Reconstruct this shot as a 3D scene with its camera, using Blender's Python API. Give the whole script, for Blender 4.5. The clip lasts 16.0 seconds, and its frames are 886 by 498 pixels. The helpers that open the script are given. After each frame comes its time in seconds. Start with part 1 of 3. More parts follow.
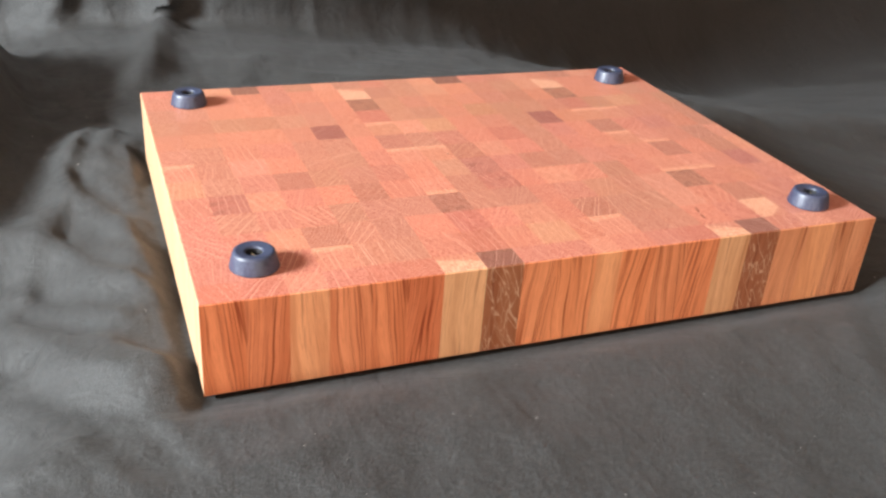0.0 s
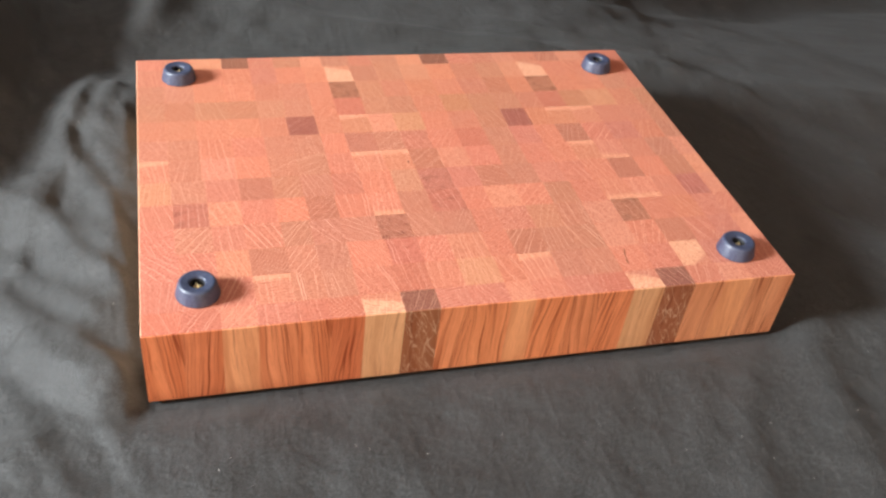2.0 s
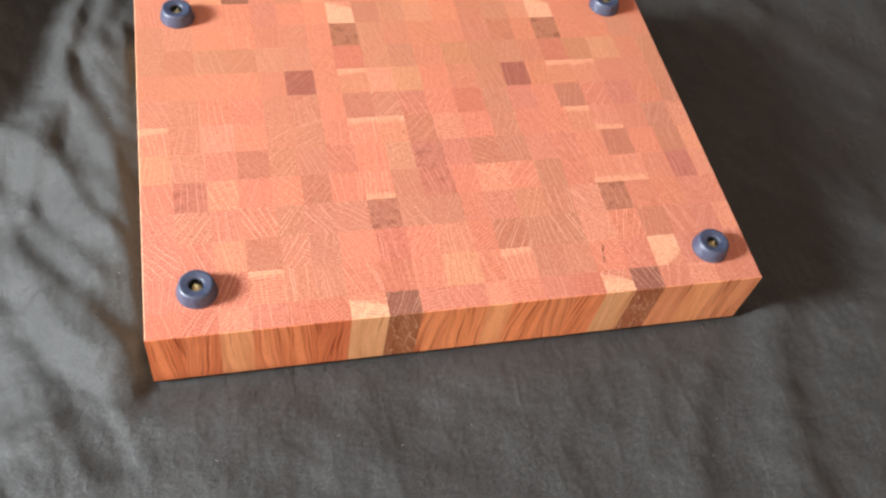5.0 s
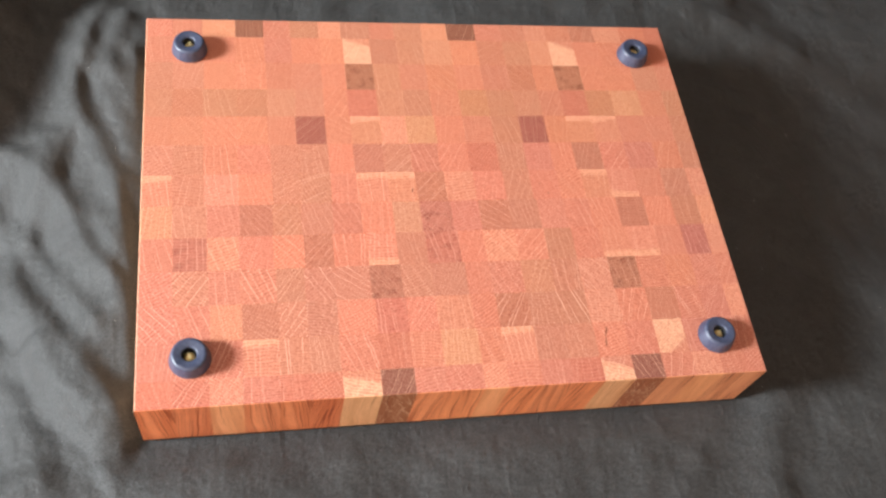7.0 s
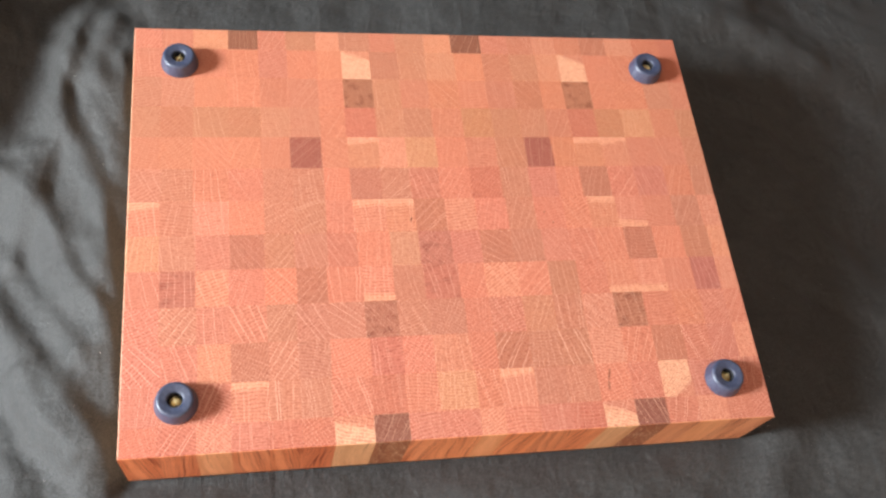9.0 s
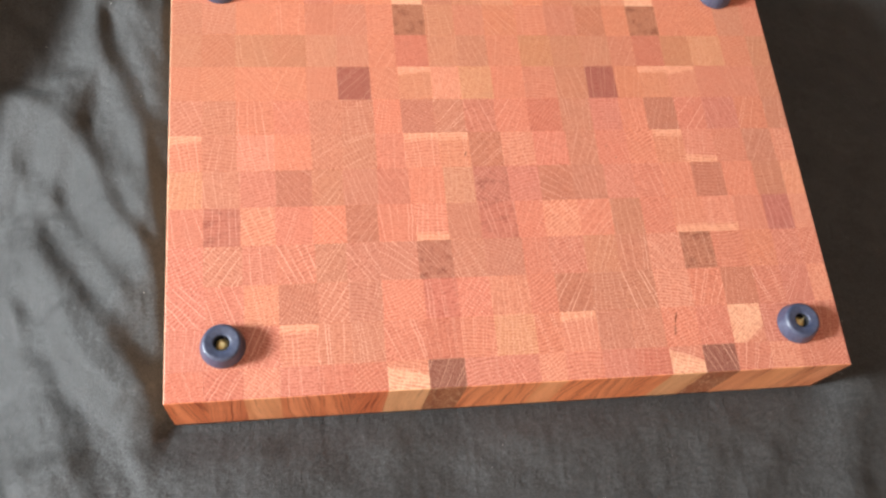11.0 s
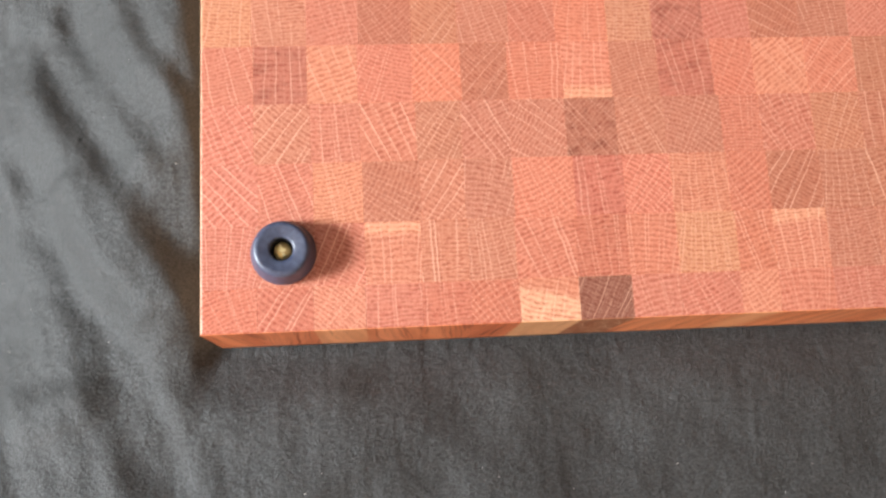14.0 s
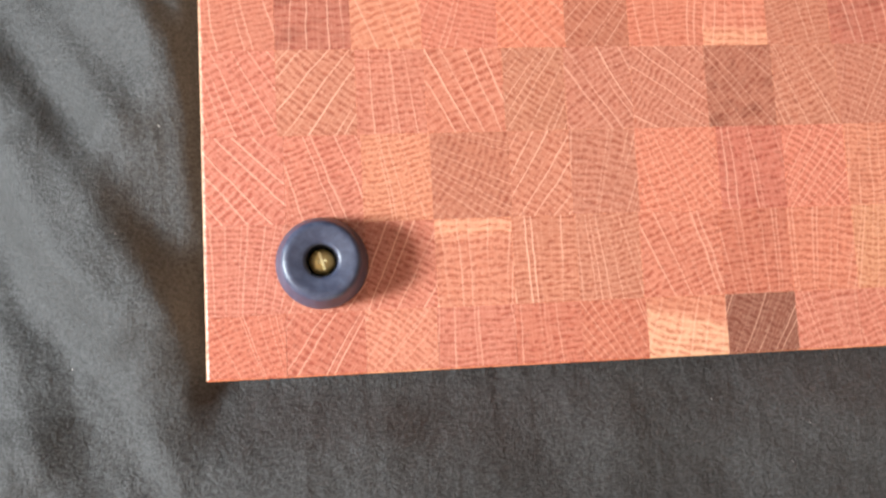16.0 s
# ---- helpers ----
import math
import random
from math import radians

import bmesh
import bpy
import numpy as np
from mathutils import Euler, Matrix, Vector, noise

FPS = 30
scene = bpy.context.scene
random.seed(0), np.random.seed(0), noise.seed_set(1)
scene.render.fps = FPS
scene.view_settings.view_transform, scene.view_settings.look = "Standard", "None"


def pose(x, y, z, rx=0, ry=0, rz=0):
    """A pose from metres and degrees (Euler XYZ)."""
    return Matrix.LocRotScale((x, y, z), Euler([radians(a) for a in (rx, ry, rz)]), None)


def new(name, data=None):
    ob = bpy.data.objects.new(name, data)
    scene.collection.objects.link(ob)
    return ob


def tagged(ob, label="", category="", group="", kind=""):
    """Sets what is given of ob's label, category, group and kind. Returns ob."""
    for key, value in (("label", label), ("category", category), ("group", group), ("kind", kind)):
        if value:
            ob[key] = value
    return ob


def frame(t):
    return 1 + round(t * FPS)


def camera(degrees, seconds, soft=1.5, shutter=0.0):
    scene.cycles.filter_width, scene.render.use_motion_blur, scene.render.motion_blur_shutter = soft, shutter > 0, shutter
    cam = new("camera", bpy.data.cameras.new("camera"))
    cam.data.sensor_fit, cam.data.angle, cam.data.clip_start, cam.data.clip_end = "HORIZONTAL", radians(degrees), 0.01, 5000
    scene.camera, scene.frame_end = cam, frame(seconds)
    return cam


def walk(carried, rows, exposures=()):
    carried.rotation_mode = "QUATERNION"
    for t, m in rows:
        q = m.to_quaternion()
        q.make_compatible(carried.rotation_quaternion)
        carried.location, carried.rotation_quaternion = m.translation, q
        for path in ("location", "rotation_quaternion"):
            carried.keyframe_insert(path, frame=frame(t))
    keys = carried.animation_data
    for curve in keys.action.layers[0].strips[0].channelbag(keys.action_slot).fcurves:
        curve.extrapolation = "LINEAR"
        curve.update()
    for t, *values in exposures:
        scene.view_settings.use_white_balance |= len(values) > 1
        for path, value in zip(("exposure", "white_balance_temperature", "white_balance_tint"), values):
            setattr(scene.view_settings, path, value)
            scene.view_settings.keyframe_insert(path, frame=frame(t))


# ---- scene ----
# ---- camera ----
cam = camera(51.03, 16.0, soft=2.5)
# seconds, place in metres, yaw, pitch and roll in degrees
ROWS = [
    (0.0, -0.0338, -0.3351, 0.2535, -22.77, -28.00, 4.27),
    (0.5, -0.0125, -0.3389, 0.2649, -21.68, -29.55, 4.57),
    (1.0, 0.0058, -0.3446, 0.2907, -20.62, -32.19, 5.15),
    (1.5, 0.0199, -0.3400, 0.3322, -20.03, -35.43, 6.63),
    (2.0, 0.0266, -0.3314, 0.3721, -19.62, -38.97, 8.09),
    (2.5, 0.0321, -0.3299, 0.3980, -18.89, -42.09, 7.94),
    (3.0, 0.0300, -0.3269, 0.4304, -18.35, -45.02, 8.07),
    (5.5, 0.0488, -0.2292, 0.4998, -23.54, -55.00, 15.20),
    (6.0, 0.0545, -0.2131, 0.5157, -23.01, -55.40, 16.35),
    (6.5, 0.0621, -0.1985, 0.5193, -22.74, -57.41, 17.11),
    (7.0, 0.0605, -0.1773, 0.5227, -23.15, -58.53, 18.19),
    (7.5, 0.0612, -0.1657, 0.5292, -23.98, -58.78, 19.50),
    (8.0, 0.0644, -0.1466, 0.5283, -24.26, -59.85, 20.10),
    (10.5, 0.0722, -0.1139, 0.5198, -24.22, -64.20, 20.18),
    (11.0, 0.0639, -0.1097, 0.4999, -23.14, -66.01, 19.35),
    (11.5, 0.0637, -0.1007, 0.4766, -20.94, -69.56, 17.48),
    (12.0, 0.0675, -0.0852, 0.4553, -20.28, -72.18, 16.97),
    (12.5, 0.0670, -0.0747, 0.4364, -20.20, -73.67, 17.24),
    (13.0, 0.0619, -0.0588, 0.4151, -21.04, -75.59, 18.29),
    (13.5, 0.0606, -0.0424, 0.3937, -18.59, -77.13, 16.08),
    (14.0, 0.0588, -0.0346, 0.3626, -21.51, -78.19, 19.10),
    (14.5, 0.0429, -0.0202, 0.3341, -28.31, -78.85, 25.84),
    (15.0, 0.0379, -0.0111, 0.3160, -33.83, -79.39, 31.49),
    (15.5, 0.0365, -0.0030, 0.2921, -40.82, -79.80, 38.47),
    (16.0, 0.0303, 0.0051, 0.2742, -48.47, -80.75, 45.91),
]
walk(cam, [(t, pose(x, y, z, 90 + pitch, 0, yaw) @ pose(0, 0, 0, 0, 0, roll)) for t, x, y, z, yaw, pitch, roll in ROWS],
     [(0.0, 0.24), (1.0, 0.22), (1.5, 0.18), (2.0, 0.18), (3.0, 0.30), (5.5, 0.23), (11.0, 0.13), (16.0, 0.02)])

# ---- light: one window beside the board, sky outside ----
WIN = (-1.75, -0.08, 0.93)      # middle of the window
WIN_W, WIN_H = 0.46, 0.44
world = bpy.data.worlds.new("sky")
scene.world = world
world.use_nodes = True
wt = world.node_tree
sky = wt.nodes.new("ShaderNodeTexSky")
sky.sky_type = "NISHITA"
sky.sun_disc = False
sky.sun_elevation, sky.sun_rotation = radians(40), radians(100)
wt.links.new(sky.outputs[0], wt.nodes["Background"].inputs[0])
wt.nodes["Background"].inputs[1].default_value = 0.10

lamp = bpy.data.lights.new("window_light", "AREA")
lamp.shape, lamp.size, lamp.size_y = "RECTANGLE", WIN_W, WIN_H
lamp.energy, lamp.color = 134.0, (0.885, 0.955, 1.0)
lo = new("window_light", lamp)
lo.matrix_world = pose(WIN[0], WIN[1], WIN[2], 0, -90, 0)

# the glazed door behind the camera gives the soft light on the front edge
lamp2 = bpy.data.lights.new("front_window_light", "AREA")
lamp2.shape, lamp2.size, lamp2.size_y = "RECTANGLE", 1.0, 0.26
lamp2.energy, lamp2.color = 2.6, (1.0, 0.87, 0.73)
lo2 = new("front_window_light", lamp2)
lo2.matrix_world = pose(0.1, -0.96, 0.17, 90, 0, 0)


# ---- materials ----
def material(name):
    m = bpy.data.materials.new(name)
    m.use_nodes = True
    nt = m.node_tree
    return m, nt, nt.nodes["Principled BSDF"]


def nd(nt, kind, **kw):
    n = nt.nodes.new(kind)
    for k, v in kw.items():
        if k == "op":
            n.operation = v
        elif k == "dims":
            if kind == "ShaderNodeTexNoise":
                n.noise_dimensions = v
            else:
                n.voronoi_dimensions = v
    return n


def math_node(nt, op, a, b=None, c=None, clamp=False):
    n = nt.nodes.new("ShaderNodeMath")
    n.operation, n.use_clamp = op, clamp
    for i, v in enumerate((a, b, c)):
        if v is None:
            continue
        if isinstance(v, (int, float)):
            n.inputs[i].default_value = v
        else:
            nt.links.new(v, n.inputs[i])
    return n.outputs[0]


def noise_node(nt, vec, scale, detail=2.0, rough=0.5, dims="3D"):
    n = nd(nt, "ShaderNodeTexNoise", dims=dims)
    n.inputs["Scale"].default_value = scale
    n.inputs["Detail"].default_value = detail
    n.inputs["Roughness"].default_value = rough
    if vec is not None:
        nt.links.new(vec, n.inputs["W" if dims == "1D" else "Vector"])
    return n.outputs["Fac"]


def ramp(nt, fac, a, b):
    """0 below a, 1 above b."""
    n = nt.nodes.new("ShaderNodeMapRange")
    n.inputs["From Min"].default_value, n.inputs["From Max"].default_value = a, b
    nt.links.new(fac, n.inputs["Value"])
    return n.outputs[0]


def combine(nt, x, y, z=None):
    n = nt.nodes.new("ShaderNodeCombineXYZ")
    for i, v in enumerate((x, y, z)):
        if v is None:
            continue
        if isinstance(v, (int, float)):
            n.inputs[i].default_value = v
        else:
            nt.links.new(v, n.inputs[i])
    return n.outputs[0]


def mix(nt, fac, a, b, kind="MIX"):
    n = nt.nodes.new("ShaderNodeMix")
    n.data_type, n.blend_type = "RGBA", kind
    for sock, v in ((n.inputs[0], fac), (n.inputs[6], a), (n.inputs[7], b)):
        if isinstance(v, (int, float)):
            sock.default_value = v
        elif isinstance(v, tuple):
            sock.default_value = (*v, 1)
        else:
            nt.links.new(v, sock)
    return n.outputs[2]


def bump(nt, bsdf, height, strength, distance):
    n = nt.nodes.new("ShaderNodeBump")
    n.inputs["Strength"].default_value, n.inputs["Distance"].default_value = strength, distance
    nt.links.new(height, n.inputs["Height"])
    nt.links.new(n.outputs[0], bsdf.inputs["Normal"])


def end_grain(name="oak_end_grain", sap=None, sap_colour=(0.80, 0.43, 0.265), streaky=False):
    """Oak cut across the grain: rings about the pith, pale rays running out from it, pores in the early wood.
    The UV map holds the place in metres as seen from the pith."""
    m, nt, bsdf = material(name)
    uv = nt.nodes.new("ShaderNodeUVMap").outputs[0]
    sep = nt.nodes.new("ShaderNodeSeparateXYZ")
    nt.links.new(uv, sep.inputs[0])
    u, v = sep.outputs[0], sep.outputs[1]
    info = nt.nodes.new("ShaderNodeObjectInfo")
    rnd = info.outputs["Random"]
    wob = noise_node(nt, uv, 90, 2)
    fine = noise_node(nt, uv, 700, 2, 0.6)
    r = math_node(nt, "SQRT", math_node(nt, "ADD", math_node(nt, "MULTIPLY", u, u), math_node(nt, "MULTIPLY", v, v)))
    r = math_node(nt, "MULTIPLY_ADD", wob, 0.0026, r)
    r = math_node(nt, "MULTIPLY_ADD", fine, 0.0006, r)
    a = math_node(nt, "ARCTAN2", u, v)
    arc = math_node(nt, "MULTIPLY", a, 0.085)
    arcw = math_node(nt, "MULTIPLY_ADD", wob, 0.0012, arc)
    pitch = math_node(nt, "MULTIPLY_ADD", rnd, 1700.0, 3000.0)
    ring = math_node(nt, "SINE", math_node(nt, "MULTIPLY", r, pitch))
    lot = noise_node(nt, uv, 260, 2, 0.6)
    ring = ramp(nt, math_node(nt, "MULTIPLY_ADD", lot, 1.6, math_node(nt, "MULTIPLY_ADD", fine, 1.8, ring)), 0.4, 3.0)
    # pores: short dots strung along the rings
    pv = combine(nt, math_node(nt, "MULTIPLY", arc, 800.0), math_node(nt, "MULTIPLY", r, 1300.0), math_node(nt, "MULTIPLY", rnd, 50.0))
    pores = noise_node(nt, pv, 1.0, 1, 0.5)
    pore = math_node(nt, "MULTIPLY", ramp(nt, pores, 0.46, 0.58), math_node(nt, "SUBTRACT", 1.0, ring))
    broken = math_node(nt, "MULTIPLY_ADD", ramp(nt, pores, 0.38, 0.55), 0.55, 0.45)
    ringd = math_node(nt, "SUBTRACT", 1.0, math_node(nt, "MULTIPLY", math_node(nt, "SUBTRACT", 1.0, ring), broken))
    # medullary rays
    vor = nt.nodes.new("ShaderNodeTexVoronoi")
    vor.voronoi_dimensions, vor.feature = "1D", "F1"
    vor.inputs["Scale"].default_value = 1.0
    vor.inputs["Randomness"].default_value = 0.8
    nt.links.new(math_node(nt, "MULTIPLY_ADD", arcw, 300.0, math_node(nt, "MULTIPLY", rnd, 90.0)), vor.inputs["W"])
    gap = noise_node(nt, combine(nt, math_node(nt, "MULTIPLY", arc, 300.0), math_node(nt, "MULTIPLY", r, 26.0), rnd), 1.0, 1)
    wide = math_node(nt, "MULTIPLY_ADD", gap, 0.074, 0.0)
    ray = math_node(nt, "SUBTRACT", 1.0, math_node(nt, "DIVIDE", vor.outputs["Distance"], wide), clamp=True)
    ray = math_node(nt, "MULTIPLY", ramp(nt, ray, 0.0, 0.5), ramp(nt, gap, 0.33, 0.45))
    vor2 = nt.nodes.new("ShaderNodeTexVoronoi")
    vor2.voronoi_dimensions, vor2.feature = "1D", "F1"
    vor2.inputs["Scale"].default_value = 1.0
    nt.links.new(math_node(nt, "MULTIPLY", arcw, 1250.0), vor2.inputs["W"])
    thin = math_node(nt, "MULTIPLY", ramp(nt, vor2.outputs["Distance"], 0.20, 0.05), ramp(nt, fine, 0.38, 0.60))
    col = info.outputs["Color"]
    if sap:
        # pale sapwood outside the last heartwood ring
        col = mix(nt, ramp(nt, r, sap, sap + 0.0022), col, sap_colour)
    if streaky:
        sv = combine(nt, math_node(nt, "MULTIPLY", arc, 110.0), math_node(nt, "MULTIPLY", r, 210.0), math_node(nt, "MULTIPLY", rnd, 30.0))
        col = mix(nt, math_node(nt, "MULTIPLY", ramp(nt, noise_node(nt, sv, 1.0, 2), 0.50, 0.70), 0.6), col, mix(nt, 1.0, col, (0.50, 0.37, 0.34), "MULTIPLY"))
    big = noise_node(nt, uv, 75, 2)
    base = mix(nt, math_node(nt, "ADD", math_node(nt, "MULTIPLY", math_node(nt, "SUBTRACT", ringd, 0.6), math_node(nt, "MULTIPLY_ADD", info.outputs["Alpha"], 0.55, 0.40)), 0.55), mix(nt, 1.0, col, (0.77, 0.48, 0.41), "MULTIPLY"), mix(nt, 1.0, col, (1.06, 1.09, 1.10), "MULTIPLY"))
    base = mix(nt, math_node(nt, "MULTIPLY", ramp(nt, big, 0.40, 0.66), 0.55), base, mix(nt, 1.0, col, (0.88, 0.80, 0.78), "MULTIPLY"))
    base = mix(nt, math_node(nt, "MULTIPLY", math_node(nt, "MULTIPLY", pore, 1.0), info.outputs["Alpha"]), base, mix(nt, 1.0, col, (0.62, 0.40, 0.35), "MULTIPLY"))
    specks = ramp(nt, noise_node(nt, uv, 1500, 1, 0.5), 0.66, 0.74)
    base = mix(nt, math_node(nt, "MULTIPLY", math_node(nt, "MULTIPLY", specks, 0.3), info.outputs["Alpha"]), base, (0.86, 0.56, 0.40))
    pale = mix(nt, 0.66, col, (0.93, 0.535, 0.38))
    base = mix(nt, math_node(nt, "MULTIPLY", math_node(nt, "MULTIPLY", thin, 0.30), info.outputs["Alpha"]), base, pale)
    strong = math_node(nt, "MULTIPLY_ADD", math_node(nt, "FRACT", math_node(nt, "MULTIPLY", rnd, 7.31)), 0.40, 0.70)
    strong = math_node(nt, "MULTIPLY", strong, info.outputs["Alpha"])
    base = mix(nt, math_node(nt, "MULTIPLY", ray, strong), base, pale)
    nt.links.new(base, bsdf.inputs["Base Color"])
    nt.links.new(math_node(nt, "MULTIPLY_ADD", pore, 0.25, 0.40), bsdf.inputs["Roughness"])
    bsdf.inputs["Specular IOR Level"].default_value = 0.38
    bsdf.inputs["Sheen Weight"].default_value = 0.10
    bsdf.inputs["Sheen Roughness"].default_value = 0.35
    bump(nt, bsdf, math_node(nt, "SUBTRACT", ray, pore), 0.25, 0.0002)
    return m


def side_grain(name, sort=""):
    """Wood cut along the grain: upright streaks, thin dark pore lines."""
    m, nt, bsdf = material(name)
    co = nt.nodes.new("ShaderNodeTexCoord").outputs["Object"]
    info = nt.nodes.new("ShaderNodeObjectInfo")
    rnd = info.outputs["Random"]
    sep = nt.nodes.new("ShaderNodeSeparateXYZ")
    nt.links.new(co, sep.inputs[0])
    lean = math_node(nt, "MULTIPLY_ADD", rnd, 0.26, -0.11)
    across = math_node(nt, "ADD", sep.outputs[0], sep.outputs[1])
    across = math_node(nt, "MULTIPLY_ADD", sep.outputs[2], lean, across)
    across = math_node(nt, "MULTIPLY_ADD", noise_node(nt, co, 45, 1), 0.0014, across)
    shift = math_node(nt, "MULTIPLY", rnd, 37.0)
    sway = noise_node(nt, combine(nt, math_node(nt, "MULTIPLY", across, 70.0), math_node(nt, "MULTIPLY", sep.outputs[2], 26.0), shift), 1.0, 0)
    across = math_node(nt, "MULTIPLY_ADD", sway, 0.0042, across)
    z = sep.outputs[2]

    def stretched(dense, slow, detail, rough):
        """Noise drawn out along the grain."""
        return noise_node(nt, combine(nt, math_node(nt, "MULTIPLY", across, dense), math_node(nt, "MULTIPLY", z, slow), shift), 1.0, detail, rough)

    def contour(noise, level, wide):
        return ramp(nt, math_node(nt, "ABSOLUTE", math_node(nt, "SUBTRACT", noise, level)), wide, wide * 0.3)

    broad = stretched(150.0, 8.0, 3, 0.6)
    figure = stretched(330.0, 4.0, 0, 0.4)
    line = stretched(560.0, 14.0, 2, 0.6)
    grain = stretched(2400.0, 160.0, 2, 0.5)
    tint = math_node(nt, "FRACT", math_node(nt, "MULTIPLY", rnd, 13.7))
    col = mix(nt, 1.0, info.outputs["Color"], (1.46, 1.42, 1.06), "MULTIPLY")
    if sort == "pale":
        col = mix(nt, 0.85, col, (0.80, 0.445, 0.240))
    elif sort == "light":
        col = mix(nt, 0.32, col, (0.80, 0.430, 0.230))
    elif sort == "tan":
        col = mix(nt, 0.30, col, (0.66, 0.370, 0.215))
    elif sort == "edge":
        # same wood made paler: window light on the west face, put into the colour
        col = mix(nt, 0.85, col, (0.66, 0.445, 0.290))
    else:
        col = mix(nt, tint, mix(nt, 1.0, col, (0.90, 0.80, 0.76), "MULTIPLY"), mix(nt, 1.0, col, (1.08, 1.14, 1.04), "MULTIPLY"))
    base = mix(nt, ramp(nt, broad, 0.36, 0.66), mix(nt, 1.0, col, (0.84, 0.74, 0.64), "MULTIPLY"), mix(nt, 1.0, col, (1.10, 1.14, 1.10), "MULTIPLY"))
    base = mix(nt, math_node(nt, "MULTIPLY", ramp(nt, grain, 0.45, 0.7), 0.35), base, mix(nt, 1.0, col, (0.66, 0.54, 0.46), "MULTIPLY"))
    base = mix(nt, math_node(nt, "MULTIPLY", ramp(nt, line, 0.60, 0.66), 0.5), base, mix(nt, 1.0, col, (0.45, 0.27, 0.18), "MULTIPLY"))
    if sort in ("", "tan"):
        # growth rings cut at a slant: long dark flames
        for level in (0.40, 0.60):
            base = mix(nt, math_node(nt, "MULTIPLY", contour(figure, level, 0.030), math_node(nt, "MULTIPLY", ramp(nt, broad, 0.64, 0.46), ramp(nt, line, 0.36, 0.50))), base, mix(nt, 1.0, col, (0.42, 0.25, 0.16), "MULTIPLY"))
    if sort == "walnut":
        # pale rays that cross at a slant
        for lean2, much in ((0.42, 0.75), (-0.22, 0.5)):
            slant = math_node(nt, "MULTIPLY_ADD", z, lean2, across)
            fl = noise_node(nt, combine(nt, math_node(nt, "MULTIPLY", slant, 260.0), math_node(nt, "MULTIPLY", z, 42.0), shift), 1.0, 1)
            base = mix(nt, math_node(nt, "MULTIPLY", math_node(nt, "MULTIPLY", contour(fl, 0.5, 0.022), ramp(nt, grain, 0.30, 0.42)), much), base, (0.66, 0.40, 0.25))
    nt.links.new(base, bsdf.inputs["Base Color"])
    bsdf.inputs["Roughness"].default_value = 0.48
    bsdf.inputs["Specular IOR Level"].default_value = 0.35
    bump(nt, bsdf, line, 0.15, 0.0003)
    return m


def cloth_material():
    m, nt, bsdf = material("grey_cotton_cloth")
    co = nt.nodes.new("ShaderNodeTexCoord").outputs["Object"]
    uv = nt.nodes.new("ShaderNodeUVMap").outputs[0]
    big = noise_node(nt, co, 9, 3, 0.6)
    mid = noise_node(nt, co, 60, 3, 0.6)
    fuzz = noise_node(nt, co, 1000, 3, 0.75)
    thread = nt.nodes.new("ShaderNodeMapping")
    thread.inputs["Scale"].default_value = (1.0, 0.35, 1.0)
    nt.links.new(uv, thread.inputs[0])
    weave = noise_node(nt, thread.outputs[0], 1700, 2, 0.6)
    base = mix(nt, ramp(nt, big, 0.3, 0.7), (0.0295, 0.0287, 0.0272), (0.0365, 0.0360, 0.0350))
    base = mix(nt, math_node(nt, "MULTIPLY", ramp(nt, mid, 0.35, 0.75), 0.35), base, (0.0463, 0.0460, 0.0454))
    base = mix(nt, math_node(nt, "MULTIPLY", ramp(nt, fuzz, 0.40, 0.72), 0.65), base, (0.088, 0.0878, 0.0875))
    base = mix(nt, math_node(nt, "MULTIPLY", ramp(nt, fuzz, 0.52, 0.3), 0.6), base, (0.014, 0.0135, 0.0125))
    nt.links.new(base, bsdf.inputs["Base Color"])
    bsdf.inputs["Roughness"].default_value = 0.55
    bsdf.inputs["Specular IOR Level"].default_value = 0.32
    bsdf.inputs["Sheen Weight"].default_value = 0.06
    bsdf.inputs["Sheen Roughness"].default_value = 0.5
    crease = math_node(nt, "ABSOLUTE", math_node(nt, "SUBTRACT", noise_node(nt, co, 45, 3, 0.55), 0.5))
    small = math_node(nt, "MULTIPLY", math_node(nt, "ADD", math_node(nt, "MULTIPLY", weave, 0.3), fuzz), 0.0006)
    tall = math_node(nt, "MULTIPLY_ADD", mid, 0.0017, math_node(nt, "MULTIPLY", crease, -0.0012))
    tall = math_node(nt, "MULTIPLY_ADD", noise_node(nt, co, 150, 2, 0.5), 0.0007, tall)
    # two sets of faint creases that cross each other
    for turn, size, deep in ((27.0, 34.0, -0.00022), (-48.0, 40.0, -0.00020)):
        mp = nt.nodes.new("ShaderNodeMapping")
        mp.inputs["Rotation"].default_value = (0, 0, radians(turn))
        mp.inputs["Scale"].default_value = (1.0, 0.16, 1.0)
        nt.links.new(uv, mp.inputs[0])
        n = math_node(nt, "ABSOLUTE", math_node(nt, "SUBTRACT", noise_node(nt, mp.outputs[0], size, 2, 0.5), 0.5))
        n = ramp(nt, n, 0.0, 0.10)
        tall = math_node(nt, "MULTIPLY_ADD", n, deep, tall)
    bump(nt, bsdf, math_node(nt, "ADD", small, tall), 0.8, 1.0)
    return m


